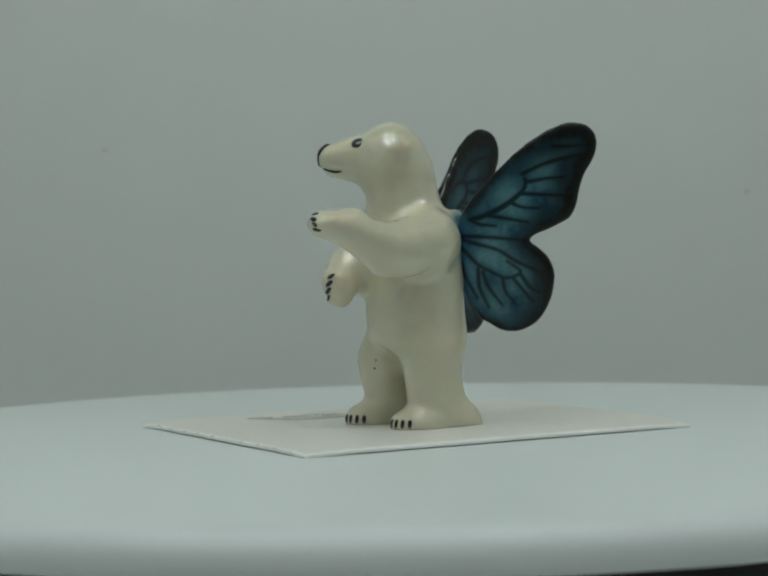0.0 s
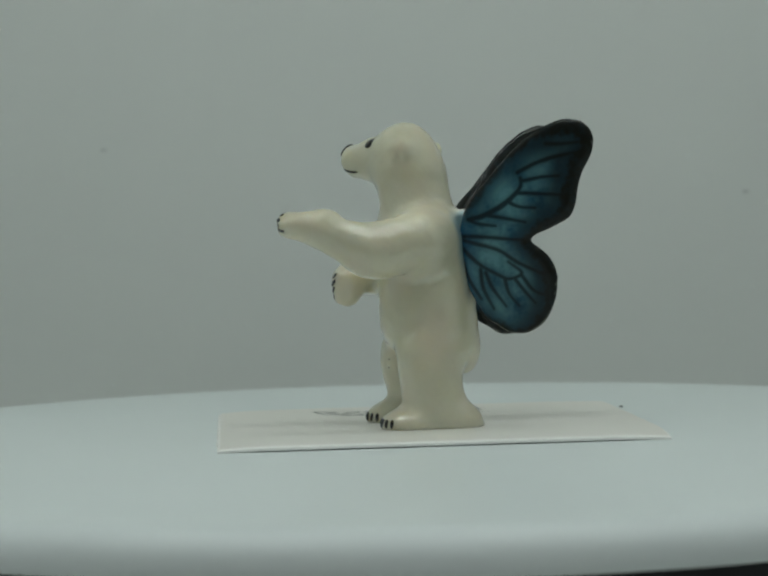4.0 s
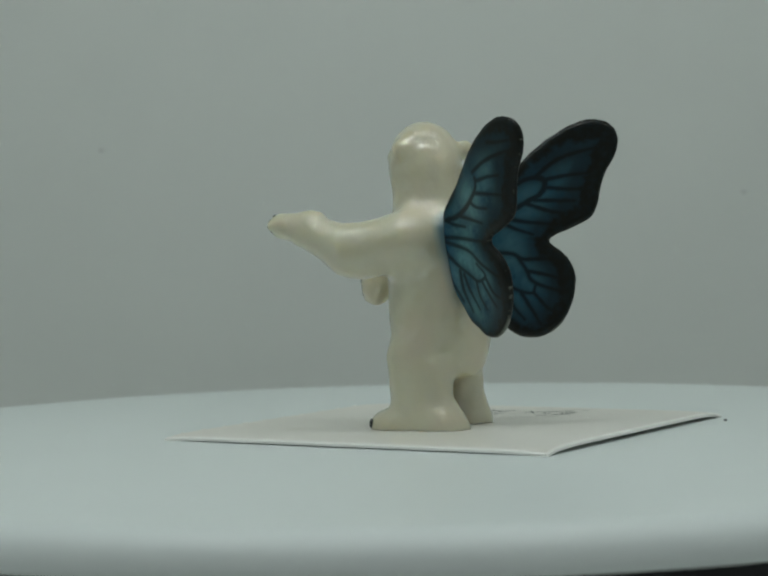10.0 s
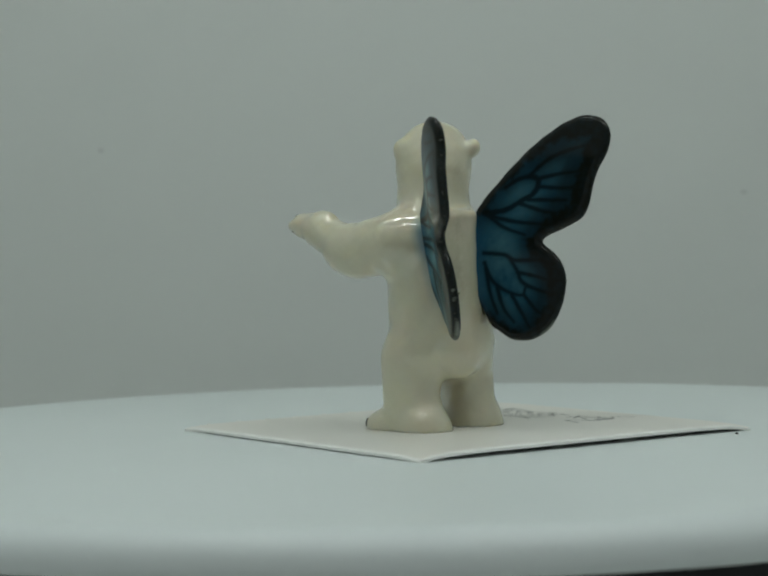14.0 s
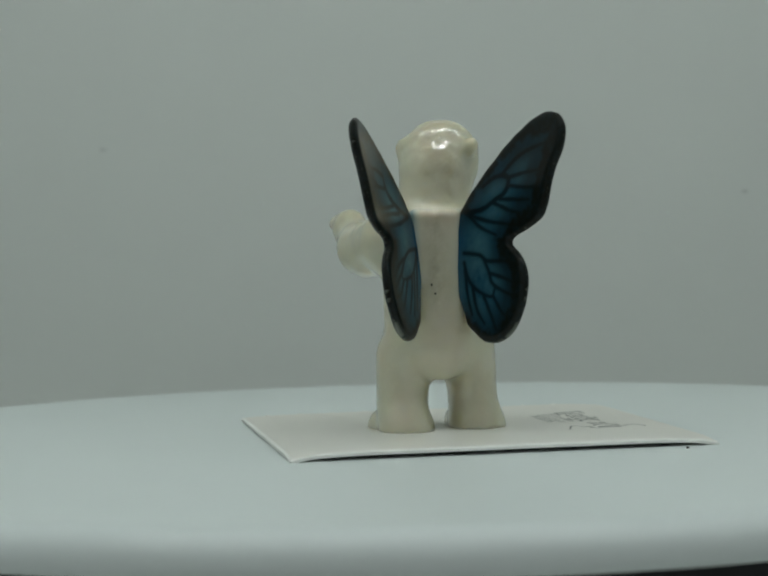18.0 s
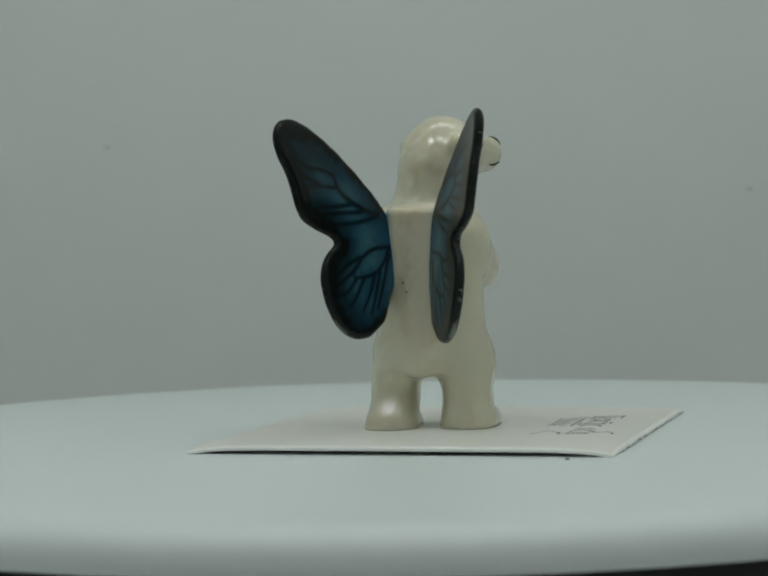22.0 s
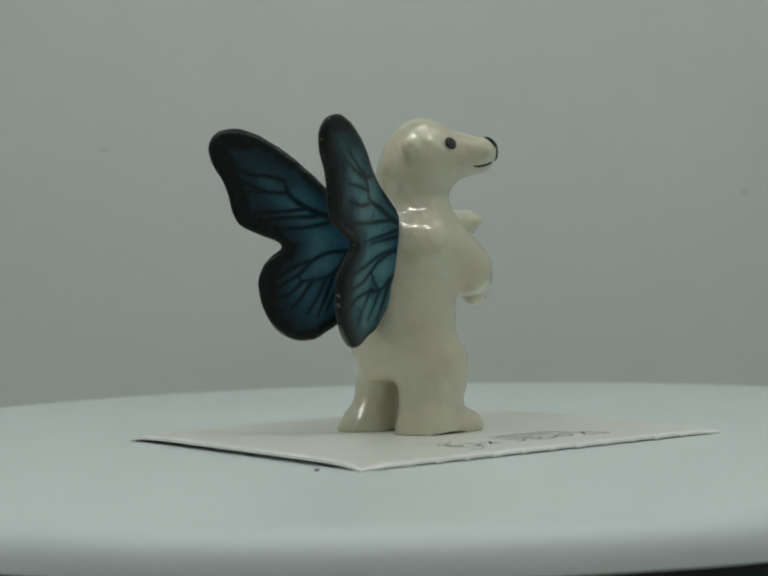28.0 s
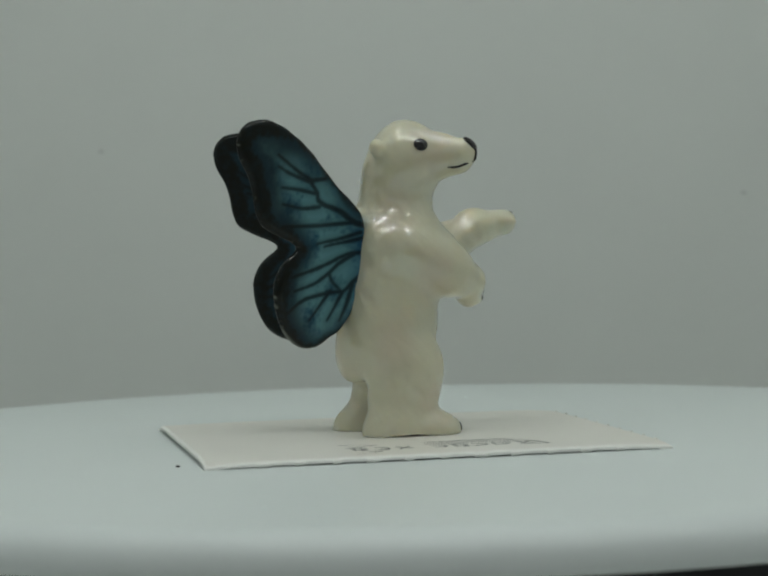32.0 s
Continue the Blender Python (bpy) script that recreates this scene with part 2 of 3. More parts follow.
def stroke(points, width):
    """One printed stroke on the card: a flat ink ribbon through points in mm from its middle."""
    bm = bmesh.new()
    for (x0, y0), (x1, y1) in zip(points, points[1:]):
        x, y = (x0 + x1) / 2, (y0 + y1) / 2
        z = card_lift(2 * x / CARD_W, 2 * y / CARD_H) + CARD_THICK + 0.006
        turn = Matrix.Rotation(math.atan2(y1 - y0, x1 - x0), 4, "Z")
        size = (math.hypot(x1 - x0, y1 - y0) + width * 0.4, width, 0.004)
        bmesh.ops.create_cube(bm, size=1, matrix=Matrix.Translation(Vector((x, y, z)) * MM) @ turn @ Matrix.Diagonal((*[v * MM for v in size], 1)))
    return part("printed_stroke", bm, INK, sheet)


rng = random.Random(5)
for i in range(8):     # a dense hatched block
    v = 14.0 + 0.52 * i
    a = -12.8 - 0.3 * i + rng.uniform(-0.8, 0.8)
    stroke([(a, v), (a + 5.5, v + rng.uniform(-0.2, 0.2)), (-1.0 + rng.uniform(-1.2, 1.0), v + rng.uniform(-0.2, 0.2))], rng.uniform(0.08, 0.16))
for v, a, b in ((18.5, -15.2, -11.2), (18.3, -6.0, -3.0), (17.9, 8.5, 10.5), (22.9, -16.6, -13.0), (22.7, -6.5, -4.5), (22.5, 6.0, 8.0)):     # the two long lines of a frame
    stroke([(a, v), ((a + b) / 2, v + rng.uniform(-0.15, 0.15)), (b, v)], 0.34)
stroke([(-16.6, 23.0), (-15.9, 20.6), (-15.3, 18.6)], 0.5)
for u, kind in ((9.6, 1), (6.4, 0), (3.4, 2), (-1.6, 0), (-4.6, 1), (-7.4, 0), (-10.4, 1), (-13.8, 2)):     # bowed marks that cannot be read
    w, h = rng.uniform(0.8, 1.1), rng.uniform(1.2, 1.6)
    if kind == 2:
        stroke([(u - w, 20.5 - h), (u + w, 20.5 + h)], 0.42)
        stroke([(u - w, 20.5 + h), (u + w, 20.5 - h)], 0.42)
    else:
        stroke([(u + w, 20.5 + h), (u - 0.3 * w, 20.5 + h * 0.9), (u - w, 20.5), (u - 0.3 * w, 20.5 - h * 0.9), (u + w, 20.5 - h)], 0.45)
    if kind == 1:
        stroke([(u + w, 20.5 - h), (u + w, 20.5 + h)], 0.4)
arc = ((11.8, 14.1), (8.9, 14.8), (6.4, 15.6), (8.4, 17.2), (11.3, 18.3), (9.6, 20.4), (9.6, 22.7), (7.2, 24.4), (9.0, 25.6), (11.4, 25.7))
for (x0, y0), (x1, y1) in zip(arc, arc[1:]):     # a thin bent line of script
    stroke([(x0, y0), (x0 * 0.5 + x1 * 0.5 + rng.uniform(-0.4, 0.4), y0 * 0.5 + y1 * 0.5), (x0 * 0.12 + x1 * 0.88, y0 * 0.12 + y1 * 0.88)], 0.22)

# ---- crumb on the platter ----
crumb = part("crumb", ball((0, 0, 0.10 * MM), (0.32 * MM, 0.22 * MM, 0.16 * MM), rings=6), CRUMB)
tagged(crumb, "tiny dark crumb lying on the white turntable", "crumb")
CRUMB_AT = Vector((18.4, 45.9, -0.09)) * MM

# ---- bear figurine ----
# its own space is in mm: x forward, y to its left, z up; the head is turned to its right
HEAD = Vector((3.6, -2.3, 0))
HEAD_TURN = radians(-31)
FACE = Vector((math.cos(HEAD_TURN), math.sin(HEAD_TURN), 0))
CHEEK = Vector((-FACE.y, FACE.x, 0))


def on_head(fwd, left, z):
    v = HEAD + FACE * fwd + CHEEK * left
    return (v.x, v.y, z)


def d_ball(p, c, r):
    q = (p - np.array(c)) / np.array(r)
    k0 = np.sqrt((q * q).sum(-1)) + 1e-9
    k1 = np.sqrt(((q / np.array(r)) ** 2).sum(-1)) + 1e-9
    return k0 * (k0 - 1) / k1


def d_cone(p, a, b, ra, rb):
    a, b = np.array(a, float), np.array(b, float)
    ab = b - a
    t = np.clip(((p - a) @ ab) / (ab @ ab), 0, 1)
    return np.sqrt(((p - a - t[..., None] * ab) ** 2).sum(-1)) - (ra + (rb - ra) * t)


def d_slab(p, c, half, r):
    """Distance to a block with rounded edges."""
    q = np.abs(p - np.array(c)) - np.array(half)
    return np.sqrt((np.maximum(q, 0) ** 2).sum(-1)) + np.minimum(q.max(-1), 0) - r


def blend(a, b, k):
    h = np.clip(0.5 + 0.5 * (b - a) / k, 0, 1)
    return b + (a - b) * h - k * h * (1 - h)


def carve(a, b, k):
    return -blend(-a, b, k)


def bear(p):
    """Distance to the glazed surface of the bear's body."""
    d = d_ball(p, (1.75, -1.2, 16.0), (7.2, 7.8, 6.3))
    d = blend(d, d_ball(p, (-0.9, -0.9, 13.2), (4.7, 6.3, 4.8)), 2.2)
    d = blend(d, d_ball(p, (1.9, -1.0, 22), (7.3, 8.0, 8.5)), 3.0)
    d = blend(d, d_ball(p, (2.0, -0.4, 28.8), (6.6, 8.5, 5.7)), 3.0)
    d = blend(d, d_cone(p, (3.1, -0.9, 32), (3.6, -1.5, 38), 5.6, 5.35), 2.2)
    d = blend(d, d_slab(p, (-2.6, -0.2, 27.4), (0.9, 2.9, 4.8), 1.15), 0.9)
    d = blend(d, d_cone(p, (4.8, -4.0, 32.4), (8.6, -4.8, 28.0), 2.9, 2.9), 2.4)
    # head
    h = d_ball(p, (4.7, -2.4, 41.5), (4.9, 5.7, 5.4))
    h = blend(h, d_cone(p, on_head(2.2, 0, 41.0), on_head(9.9, 0, 41.85), 4.5, 1.95), 2.0)
    h = blend(h, d_ball(p, on_head(10.1, 0, 41.6), (2.0, 2.0, 2.0)), 0.8)
    h = blend(h, d_ball(p, on_head(6.6, 0, 42.4), (2.3, 2.1, 2.0)), 1.6)
    h = blend(h, d_cone(p, on_head(4.3, 0, 40.0), on_head(9.5, 0, 40.4), 2.6, 1.7), 1.2)
    d = blend(d, h, 2.4)
    for side in (1, -1):
        ear = d_ball(p, on_head(-1.2, 5.5 * side, 42.7), (1.0, 1.0, 1.25))
        d = blend(d, ear, 1.6)
    # left arm, reaching out
    a = d_cone(p, (3.0, 6.0, 28.6), (11.5, 8.8, 27.7), 4.6, 3.6)
    a = blend(a, d_cone(p, (11.5, 8.8, 27.7), (18.2, 9.8, 30.7), 3.5, 2.65), 1.5)
    a = blend(a, d_cone(p, (18.0, 9.8, 30.9), (22.4, 10.3, 31.5), 2.5, 2.0), 1.0)
    a = blend(a, d_ball(p, (9.0, 8.4, 26.4), (4.2, 3.0, 3.0)), 1.6)
    a = blend(a, d_ball(p, (17.2, 9.8, 31.8), (2.4, 1.9, 1.9)), 0.8)
    for o in (-1.5, -0.5, 0.5, 1.5):
        a = blend(a, d_cone(p, (21.6, 10.3 + 0.95 * o, 32.2 - 0.18 * o * o), (23.4, 10.4 + 0.95 * o, 32.0 - 0.18 * o * o), 0.75, 0.75), 0.5)
    d = blend(d, a, 2.2)
    # right arm, folded across the chest
    a = d_cone(p, (3.2, -5.4, 28.0), (10.3, -5.5, 24.6), 4.4, 3.6)
    a = blend(a, d_cone(p, (10.3, -5.5, 24.4), (13.5, -3.2, 22.9), 3.5, 2.8), 1.5)
    a = blend(a, d_ball(p, (13.9, -2.1, 21.7), (2.1, 2.1, 2.8)), 1.2)
    for o in (-1.5, -0.5, 0.5, 1.5):
        a = blend(a, d_ball(p, (15.0, -1.6 + 0.3 * o, 21.8 + 1.15 * o), (1.0, 1.0, 0.7)), 0.5)
    d = blend(d, a, 2.2)
    # legs, deeper than they are wide, with broad feet
    for top, low, toe, heel, turn, deep in (((2.2, 4.4, 11.5), (1.3, 4.75, 2.0), (5.3, 5.6, 1.0), (-1.5, 4.4, 0.2), radians(14), 0.77),
                                            ((3.2, -6.0, 11.5), (2.7, -6.25, 2.0), (7.0, -6.3, 1.2), (1.5, -6.9, 0.2), 0.0, 0.71)):
        lie = np.array(((deep * math.cos(turn), deep * math.sin(turn), 0), (-math.sin(turn), math.cos(turn), 0), (0, 0, 1)))
        g = d_cone((p - np.array(low)) @ lie.T, lie @ (np.array(top) - np.array(low)), (0, 0, 0), 3.75, 3.65)
        g = blend(g, d_ball(p, toe, (4.3, 3.8, 3.0)), 1.2)
        g = blend(g, d_ball(p, heel, (4.6, 4.0, 4.4)), 2.0)
        for k in (-1.5, -0.5, 0.5, 1.5):
            w = radians(20 + 20 * k)
            g = blend(g, d_ball(p, (toe[0] + 3.05 * math.cos(w), toe[1] + 2.9 * math.sin(w), 1.5), (1.1, 0.85, 1.3)), 0.5)
        d = blend(d, g, 2.6)
    d = blend(d, d_ball(p, (5.0, -5.9, 10.0), (3.2, 3.2, 3.6)), 2.6)
    d = blend(d, d_ball(p, (-3.8, -0.9, 11.3), (1.7, 2.0, 2.7)), 2.4)
    d = carve(d, d_ball(p, (9.5, -0.85, 6.0), (6.0, 1.7, 6.4)), 1.4)
    ripple = 0.055 * np.sin(p[..., 0] * 1.7 + 1.3 * np.sin(p[..., 2] * 0.9)) * np.sin(p[..., 1] * 1.5 + 0.7) * np.sin(p[..., 2] * 1.3 + p[..., 0] * 0.4)
    ripple = ripple + 0.018 * np.sin(p[..., 0] * 3.9 + 1.1 * np.sin(p[..., 2] * 1.7)) * np.sin(p[..., 1] * 4.3 + 0.9 * np.sin(p[..., 0])) * np.sin(p[..., 2] * 3.3 + 0.4)
    # the right sole is lifted a little along its outer side, the left one at its inner heel
    gap = 0.34 * np.clip((-7.2 - p[..., 1]) / 1.2, 0, 1) * np.clip(1 - np.abs(p[..., 0] - 3.2) / 3.4, 0, 1) ** 0.5
    gap = gap + 0.30 * np.clip((2.6 - p[..., 1]) / 1.0, 0, 1) * np.clip((p[..., 1] - 0.2) / 0.5, 0, 1) * np.clip(1 - np.abs(p[..., 0] - 1.0) / 2.5, 0, 1)
    return np.maximum(d + ripple, SOLE + gap - p[..., 2])


SOLE = CARD_TOP + 0.0
figurine = tagged(new("bear_figurine"), "glossy cream ceramic bear with blue butterfly wings, standing on card", "figurine")
FIG_AT = Vector((3.2, 5.2, 0))
FIG_TURN = radians(207)


def grid_of(low, high, step):
    axes = [np.arange(a, b + step, step) for a, b in zip(low, high)]
    return np.stack(np.meshgrid(*axes, indexing="ij"), -1)


def gap_to_line(p, a, b):
    a, b = np.array(a, float), np.array(b, float)
    ab = b - a
    t = np.clip(((p - a) @ ab) / (ab @ ab), 0, 1)
    return np.sqrt(((p - a - t[..., None] * ab) ** 2).sum(-1))


low, step = (-10, -16, SOLE - 0.9), 0.32
verts, quads = surface(bear(grid_of(low, (26, 15, 49), step)), low, step)
for _ in range(3):     # lay every vertex exactly on the glaze
    here = bear(verts)
    slope = np.stack([bear(verts + 0.03 * d) - here for d in np.eye(3)], 1) / 0.03
    verts = verts - np.clip(here / np.maximum((slope * slope).sum(1), 0.25), -0.12, 0.12)[:, None] * slope
near_left = gap_to_line(verts, (-3.9, 5.0, 32.5), (-6.2, 5.0, 20.0))
near_right = gap_to_line(verts, (-3.9, -5.5, 32.0), (-6.3, -5.3, 21.5))
airbrush = np.maximum(0.75 * np.clip(1 - (near_left - 1.6) / 1.3, 0, 1) ** 1.3, 0.8 * np.clip(1 - (near_right - 1.3) / 1.3, 0, 1) ** 1.5)
soft_spots = np.sin(verts[:, 0] * 0.5 + 1) * np.sin(verts[:, 1] * 0.43 + 2) * np.sin(verts[:, 2] * 0.33)
# brown stain streaks along the spine; the nape turns browner towards its middle
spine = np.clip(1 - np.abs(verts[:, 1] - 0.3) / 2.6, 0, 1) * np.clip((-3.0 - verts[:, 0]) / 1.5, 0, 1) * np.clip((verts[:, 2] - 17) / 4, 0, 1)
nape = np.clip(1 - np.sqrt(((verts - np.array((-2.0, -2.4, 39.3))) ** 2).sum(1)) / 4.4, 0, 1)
mottle = np.array([noise.noise((0.7 * a, 0.9 * b, 0.5 * c)) + 0.7 * noise.noise((2.2 * a, 2.2 * b, 2.2 * c)) if k > 0 else 0 for (a, b, c), k in zip(verts.tolist(), spine + nape)])
browned = np.clip(0.5 * nape * (1 + 0.6 * mottle) + spine * (0.42 + 0.35 * mottle), 0, 0.65)
blush = np.clip(0.12 + 0.6 * soft_spots, 0, 0.55)
body = grown("body", verts * MM, quads, GLAZE, figurine, {"airbrush": airbrush, "blush": blush, "browned": browned}, "cream glazed bear body")


def touch(start, way):
    """The point where a line from start meets the bear, and the surface's normal there, in mm."""
    p, way = np.array(start, float), np.array(way, float)
    way = way / np.linalg.norm(way)
    for _ in range(60):
        p = p + way * 0.8 * float(bear(p[None])[0])
    e = 0.05
    n = np.array([float(bear((p + e * d)[None])[0] - bear((p - e * d)[None])[0]) for d in np.eye(3)])
    return Vector(p), Vector(n).normalized()


def facing(n, along=(0, 0, 1)):
    """A turn whose z axis is n and whose y axis lies near along."""
    z = Vector(n).normalized()
    x = Vector(along).cross(z).normalized()
    return Matrix((x, z.cross(x), z)).transposed().to_4x4()


def patch(name, start, way, radii, sink=0.3, label="", along=(0, 0, 1)):
    p, n = touch(start, way)
    return part(name, ball((p - n * sink * radii[2]) * MM, [r * MM for r in radii], facing(n, along), 8), BLACK_GLAZE, body, label)


for side, fwd, up in ((1, 5.9, 43.9), (-1, 5.1, 43.0)):
    patch("eye", on_head(fwd, 9 * side, up), -CHEEK * side, (1.1, 1.0, 0.28), 0.2, "black glazed eye")
patch("nose", on_head(18, 0, 43.2), -FACE, (1.15, 1.35, 0.65), 0.45, "black glazed nose")


def line(name, points, radius, label):
    """A painted stroke: a thin bead that follows points on the glaze, in mm."""
    bm = bmesh.new()
    rings = []
    for i, p in enumerate(points):
        d = (points[min(i + 1, len(points) - 1)] - points[max(i - 1, 0)]).normalized()
        m = facing(d, (0.1, 0.2, 1))
        r = radius * (0.45 if i in (0, len(points) - 1) else 1)
        rings.append([bm.verts.new((p + m.to_3x3() @ Vector((r * math.cos(a), r * math.sin(a), 0))) * MM) for a in np.linspace(0, math.tau, 8, endpoint=False)])
    for a, b in zip(rings, rings[1:]):
        for k in range(8):
            bm.faces.new([a[k], a[(k + 1) % 8], b[(k + 1) % 8], b[k]])
    for ring in (rings[0], rings[-1][::-1]):
        bm.faces.new(ring)
    bmesh.ops.recalc_face_normals(bm, faces=bm.faces[:])
    return part(name, smooth(bm), BLACK_GLAZE, body, label)


line("philtrum", [touch(on_head(18, 0, z), -FACE)[0] for z in np.linspace(42.6, 40.4, 8)], 0.26, "dark stroke under the nose")
for side in (1, -1):
    way = [(12, 0.0, 40.5), (11, 0.9, 40.0), (10.2, 1.5, 39.7), (9.4, 2.0, 39.55), (8.5, 2.4, 39.6)]
    pts = [touch(on_head(f + 1.5 * (f > 11), side * 8 * (s > 0.5), z), Vector((0, 0, 0)) - (CHEEK * side if s > 0.5 else FACE))[0] for f, s, z in way]
    line("mouth", pts, 0.2, "dark painted mouth line")


def claw(start, way, along, size=1.0, thick=0.24):
    return patch("claw", start, way, (0.30 * size, 0.62 * size, thick * size), 0.2, "black painted claw", along)


for k in range(4):
    o = (k - 1.5)
    claw((29.3, 14.3, 31.9 - 0.78 * o), (-0.87, -0.5 + 0.04 * o, 0), (-0.5, 0.87, -0.3), 1.15, 0.12)
    claw((22, -0.4 + 0.35 * o, 22.1 + 1.1 * o), (-1, -0.2, 0), (0.2, 1.0, 0.6), 1.35, 0.11)
    for (x, y), middle in (((5.3, 5.6), 22), ((6.9, -6.3), 20)):     # toes of both feet, turned out to its left
        a = radians(middle + 16 * o)
        claw((x + 12 * math.cos(a), y + 12 * math.sin(a), 2.1), (-math.cos(a), -math.sin(a), -0.06), (-0.3 * math.cos(a), -0.3 * math.sin(a), 1), 1.1)

for start, way in (((-20, 0.9, 22.3), (1, 0, 0)), ((-20, 0.4, 21.0), (1, 0, 0)), ((20, -3.4, 9.3), (-1, 0, 0)), ((20, -3.0, 10.6), (-1, 0, 0))):
    patch("glaze_speck", start, way, (0.13, 0.17, 0.06), 0.3, "tiny dark speck in the glaze")

# ---- wings ----
OUTLINE = ((-0.5, 0.8), (1.0, 2.8), (4.0, 6.0), (8.0, 9.7), (11.8, 12.2), (15.2, 13.3), (18.0, 12.9), (19.6, 11.0), (19.4, 8.1), (17.8, 5.4),
           (16.9, 2.4), (16.3, 0.0), (15.0, -1.7), (12.2, -3.0), (10.2, -3.8), (9.3, -4.6), (10.7, -5.7), (12.3, -7.4), (13.0, -9.8), (12.8, -12.4),
           (11.8, -15.3), (10.2, -17.3), (7.7, -18.7), (4.9, -18.6), (2.8, -17.5), (1.2, -16.3), (0.2, -14.3), (-1.0, -11.8), (-1.6, -8.2), (-2.0, -4.6), (-1.6, -1.5))
# painted veins of the four faces
LEFT_OUTER_UPPER = (
    ((0.4, -1.0), (2.2, -0.6), (5.0, 0.7), (7.0, 2.1), (8.4, 3.6), (8.5, 4.9)), ((8.1, 5.7), (11.0, 7.0), (13.9, 7.8), (17.5, 8.4)),
    ((8.5, 4.9), (8.9, 4.5), (11.6, 4.9), (14.4, 5.0)), ((7.9, 2.7), (10.8, 2.5), (14.5, 2.2)), ((6.4, 1.3), (8.1, 0.6), (10.5, 0.4)),
    ((2.9, -0.6), (5.8, -1.1), (8.8, -1.7)), ((12.8, 9.8), (15.0, 9.7), (17.5, 9.8)), ((-0.0, -1.0), (1.4, -1.8), (4.0, -2.2)),
)
LEFT_OUTER_LOWER = (
    ((-1.4, -3.5), (1.0, -3.7), (4.8, -4.1), (8.4, -4.4)), ((-1.5, -3.9), (1.2, -4.9), (4.5, -6.0), (6.9, -7.6), (11.1, -9.6)),
    ((-1.9, -4.6), (-0.4, -6.3), (1.3, -8.1), (3.9, -9.6), (5.7, -10.2), (7.7, -9.3), (5.6, -7.6)), ((7.6, -9.6), (9.3, -11.9), (11.6, -12.9)),
    ((6.5, -10.2), (7.8, -11.9), (9.5, -13.9)), ((4.9, -10.2), (5.4, -12.4), (6.9, -14.3)), ((1.9, -9.2), (2.8, -11.6), (4.8, -14.4)),
    ((1.2, -8.7), (1.4, -11.6), (2.8, -14.8)), ((-1.8, -6.0), (-0.7, -9.8), (1.0, -13.2)),
)
RIGHT_OUTER_UPPER = (
    ((-1.6, -1.3), (0.4, -0.9), (2.5, 0.7), (5.9, 2.0), (6.4, 3.3), (7.5, 4.8), (4.9, 5.2)), ((7.5, 5.0), (10.0, 6.2), (13.5, 8.5)),
    ((7.5, 4.7), (11.1, 5.8), (13.4, 6.9)), ((6.4, 3.1), (9.8, 3.7), (12.7, 4.0)), ((5.9, 1.3), (9.0, 1.1), (12.5, 1.7)),
    ((0.4, -0.9), (5.0, -1.3), (11.7, -1.4)), ((-0.3, -2.2), (2.2, -3.2), (6.1, -3.9)), ((-0.6, -3.0), (1.3, -3.6), (4.7, -4.3)),
)
RIGHT_OUTER_LOWER = (
    ((-3.8, -5.1), (0.5, -5.2), (4.5, -6.9), (10.6, -8.5)), ((0.5, -5.4), (2.5, -6.9), (3.7, -8.0), (6.2, -9.4), (9.9, -10.4)),
    ((3.7, -8.0), (3.2, -9.2), (1.7, -10.7)), ((-3.4, -5.3), (-1.5, -7.3), (0.3, -9.2), (1.7, -10.7), (4.1, -10.6)),
    ((2.2, -10.7), (8.0, -11.6), (11.3, -13.6)), ((3.4, -10.6), (5.0, -12.4), (7.1, -14.6)), ((1.7, -10.9), (2.9, -13.3), (3.8, -14.7)),
    ((0.4, -9.6), (1.1, -12.6), (1.9, -14.8)), ((-2.9, -5.5), (-1.7, -9.2), (-0.0, -14.1)),
)
RIGHT_INNER_UPPER = (
    ((0.6, -0.4), (3.7, -0.0), (6.0, 1.2), (8.0, 2.3), (8.8, 3.7), (8.2, 4.6), (6.0, 4.5), (3.7, 3.2)),
    ((7.2, 4.7), (9.9, 6.9), (12.7, 8.1), (16.3, 8.9)), ((8.8, 4.4), (11.5, 4.9), (14.7, 5.2)), ((8.8, 3.3), (11.1, 3.0), (13.9, 2.9)),
    ((7.2, 1.4), (9.9, 1.3), (13.1, 1.2)), ((6.0, 0.9), (9.2, -0.2), (11.5, -0.6)), ((0.9, -0.6), (4.8, -1.6), (9.2, -2.1)),
    ((1.3, -0.8), (3.7, -2.5), (6.8, -3.6)),
)
RIGHT_INNER_LOWER = (
    ((0.6, -6.1), (3.7, -6.4), (5.3, -7.2), (8.4, -7.2), (11.5, -7.7)), ((4.5, -6.8), (5.7, -8.7), (6.8, -10.6), (11.2, -12.2)),
    ((5.7, -8.9), (8.4, -9.5), (11.2, -10.3)), ((0.7, -7.5), (1.7, -9.8), (3.7, -11.4), (6.4, -12.2), (7.0, -11.0)),
    ((6.8, -12.2), (8.4, -14.1), (9.6, -15.0)), ((4.9, -12.1), (6.5, -14.8), (7.6, -16.7)), ((2.7, -11.0), (3.7, -14.0), (5.3, -16.0)),
    ((0.9, -8.3), (1.7, -12.1), (2.8, -14.8)),
)
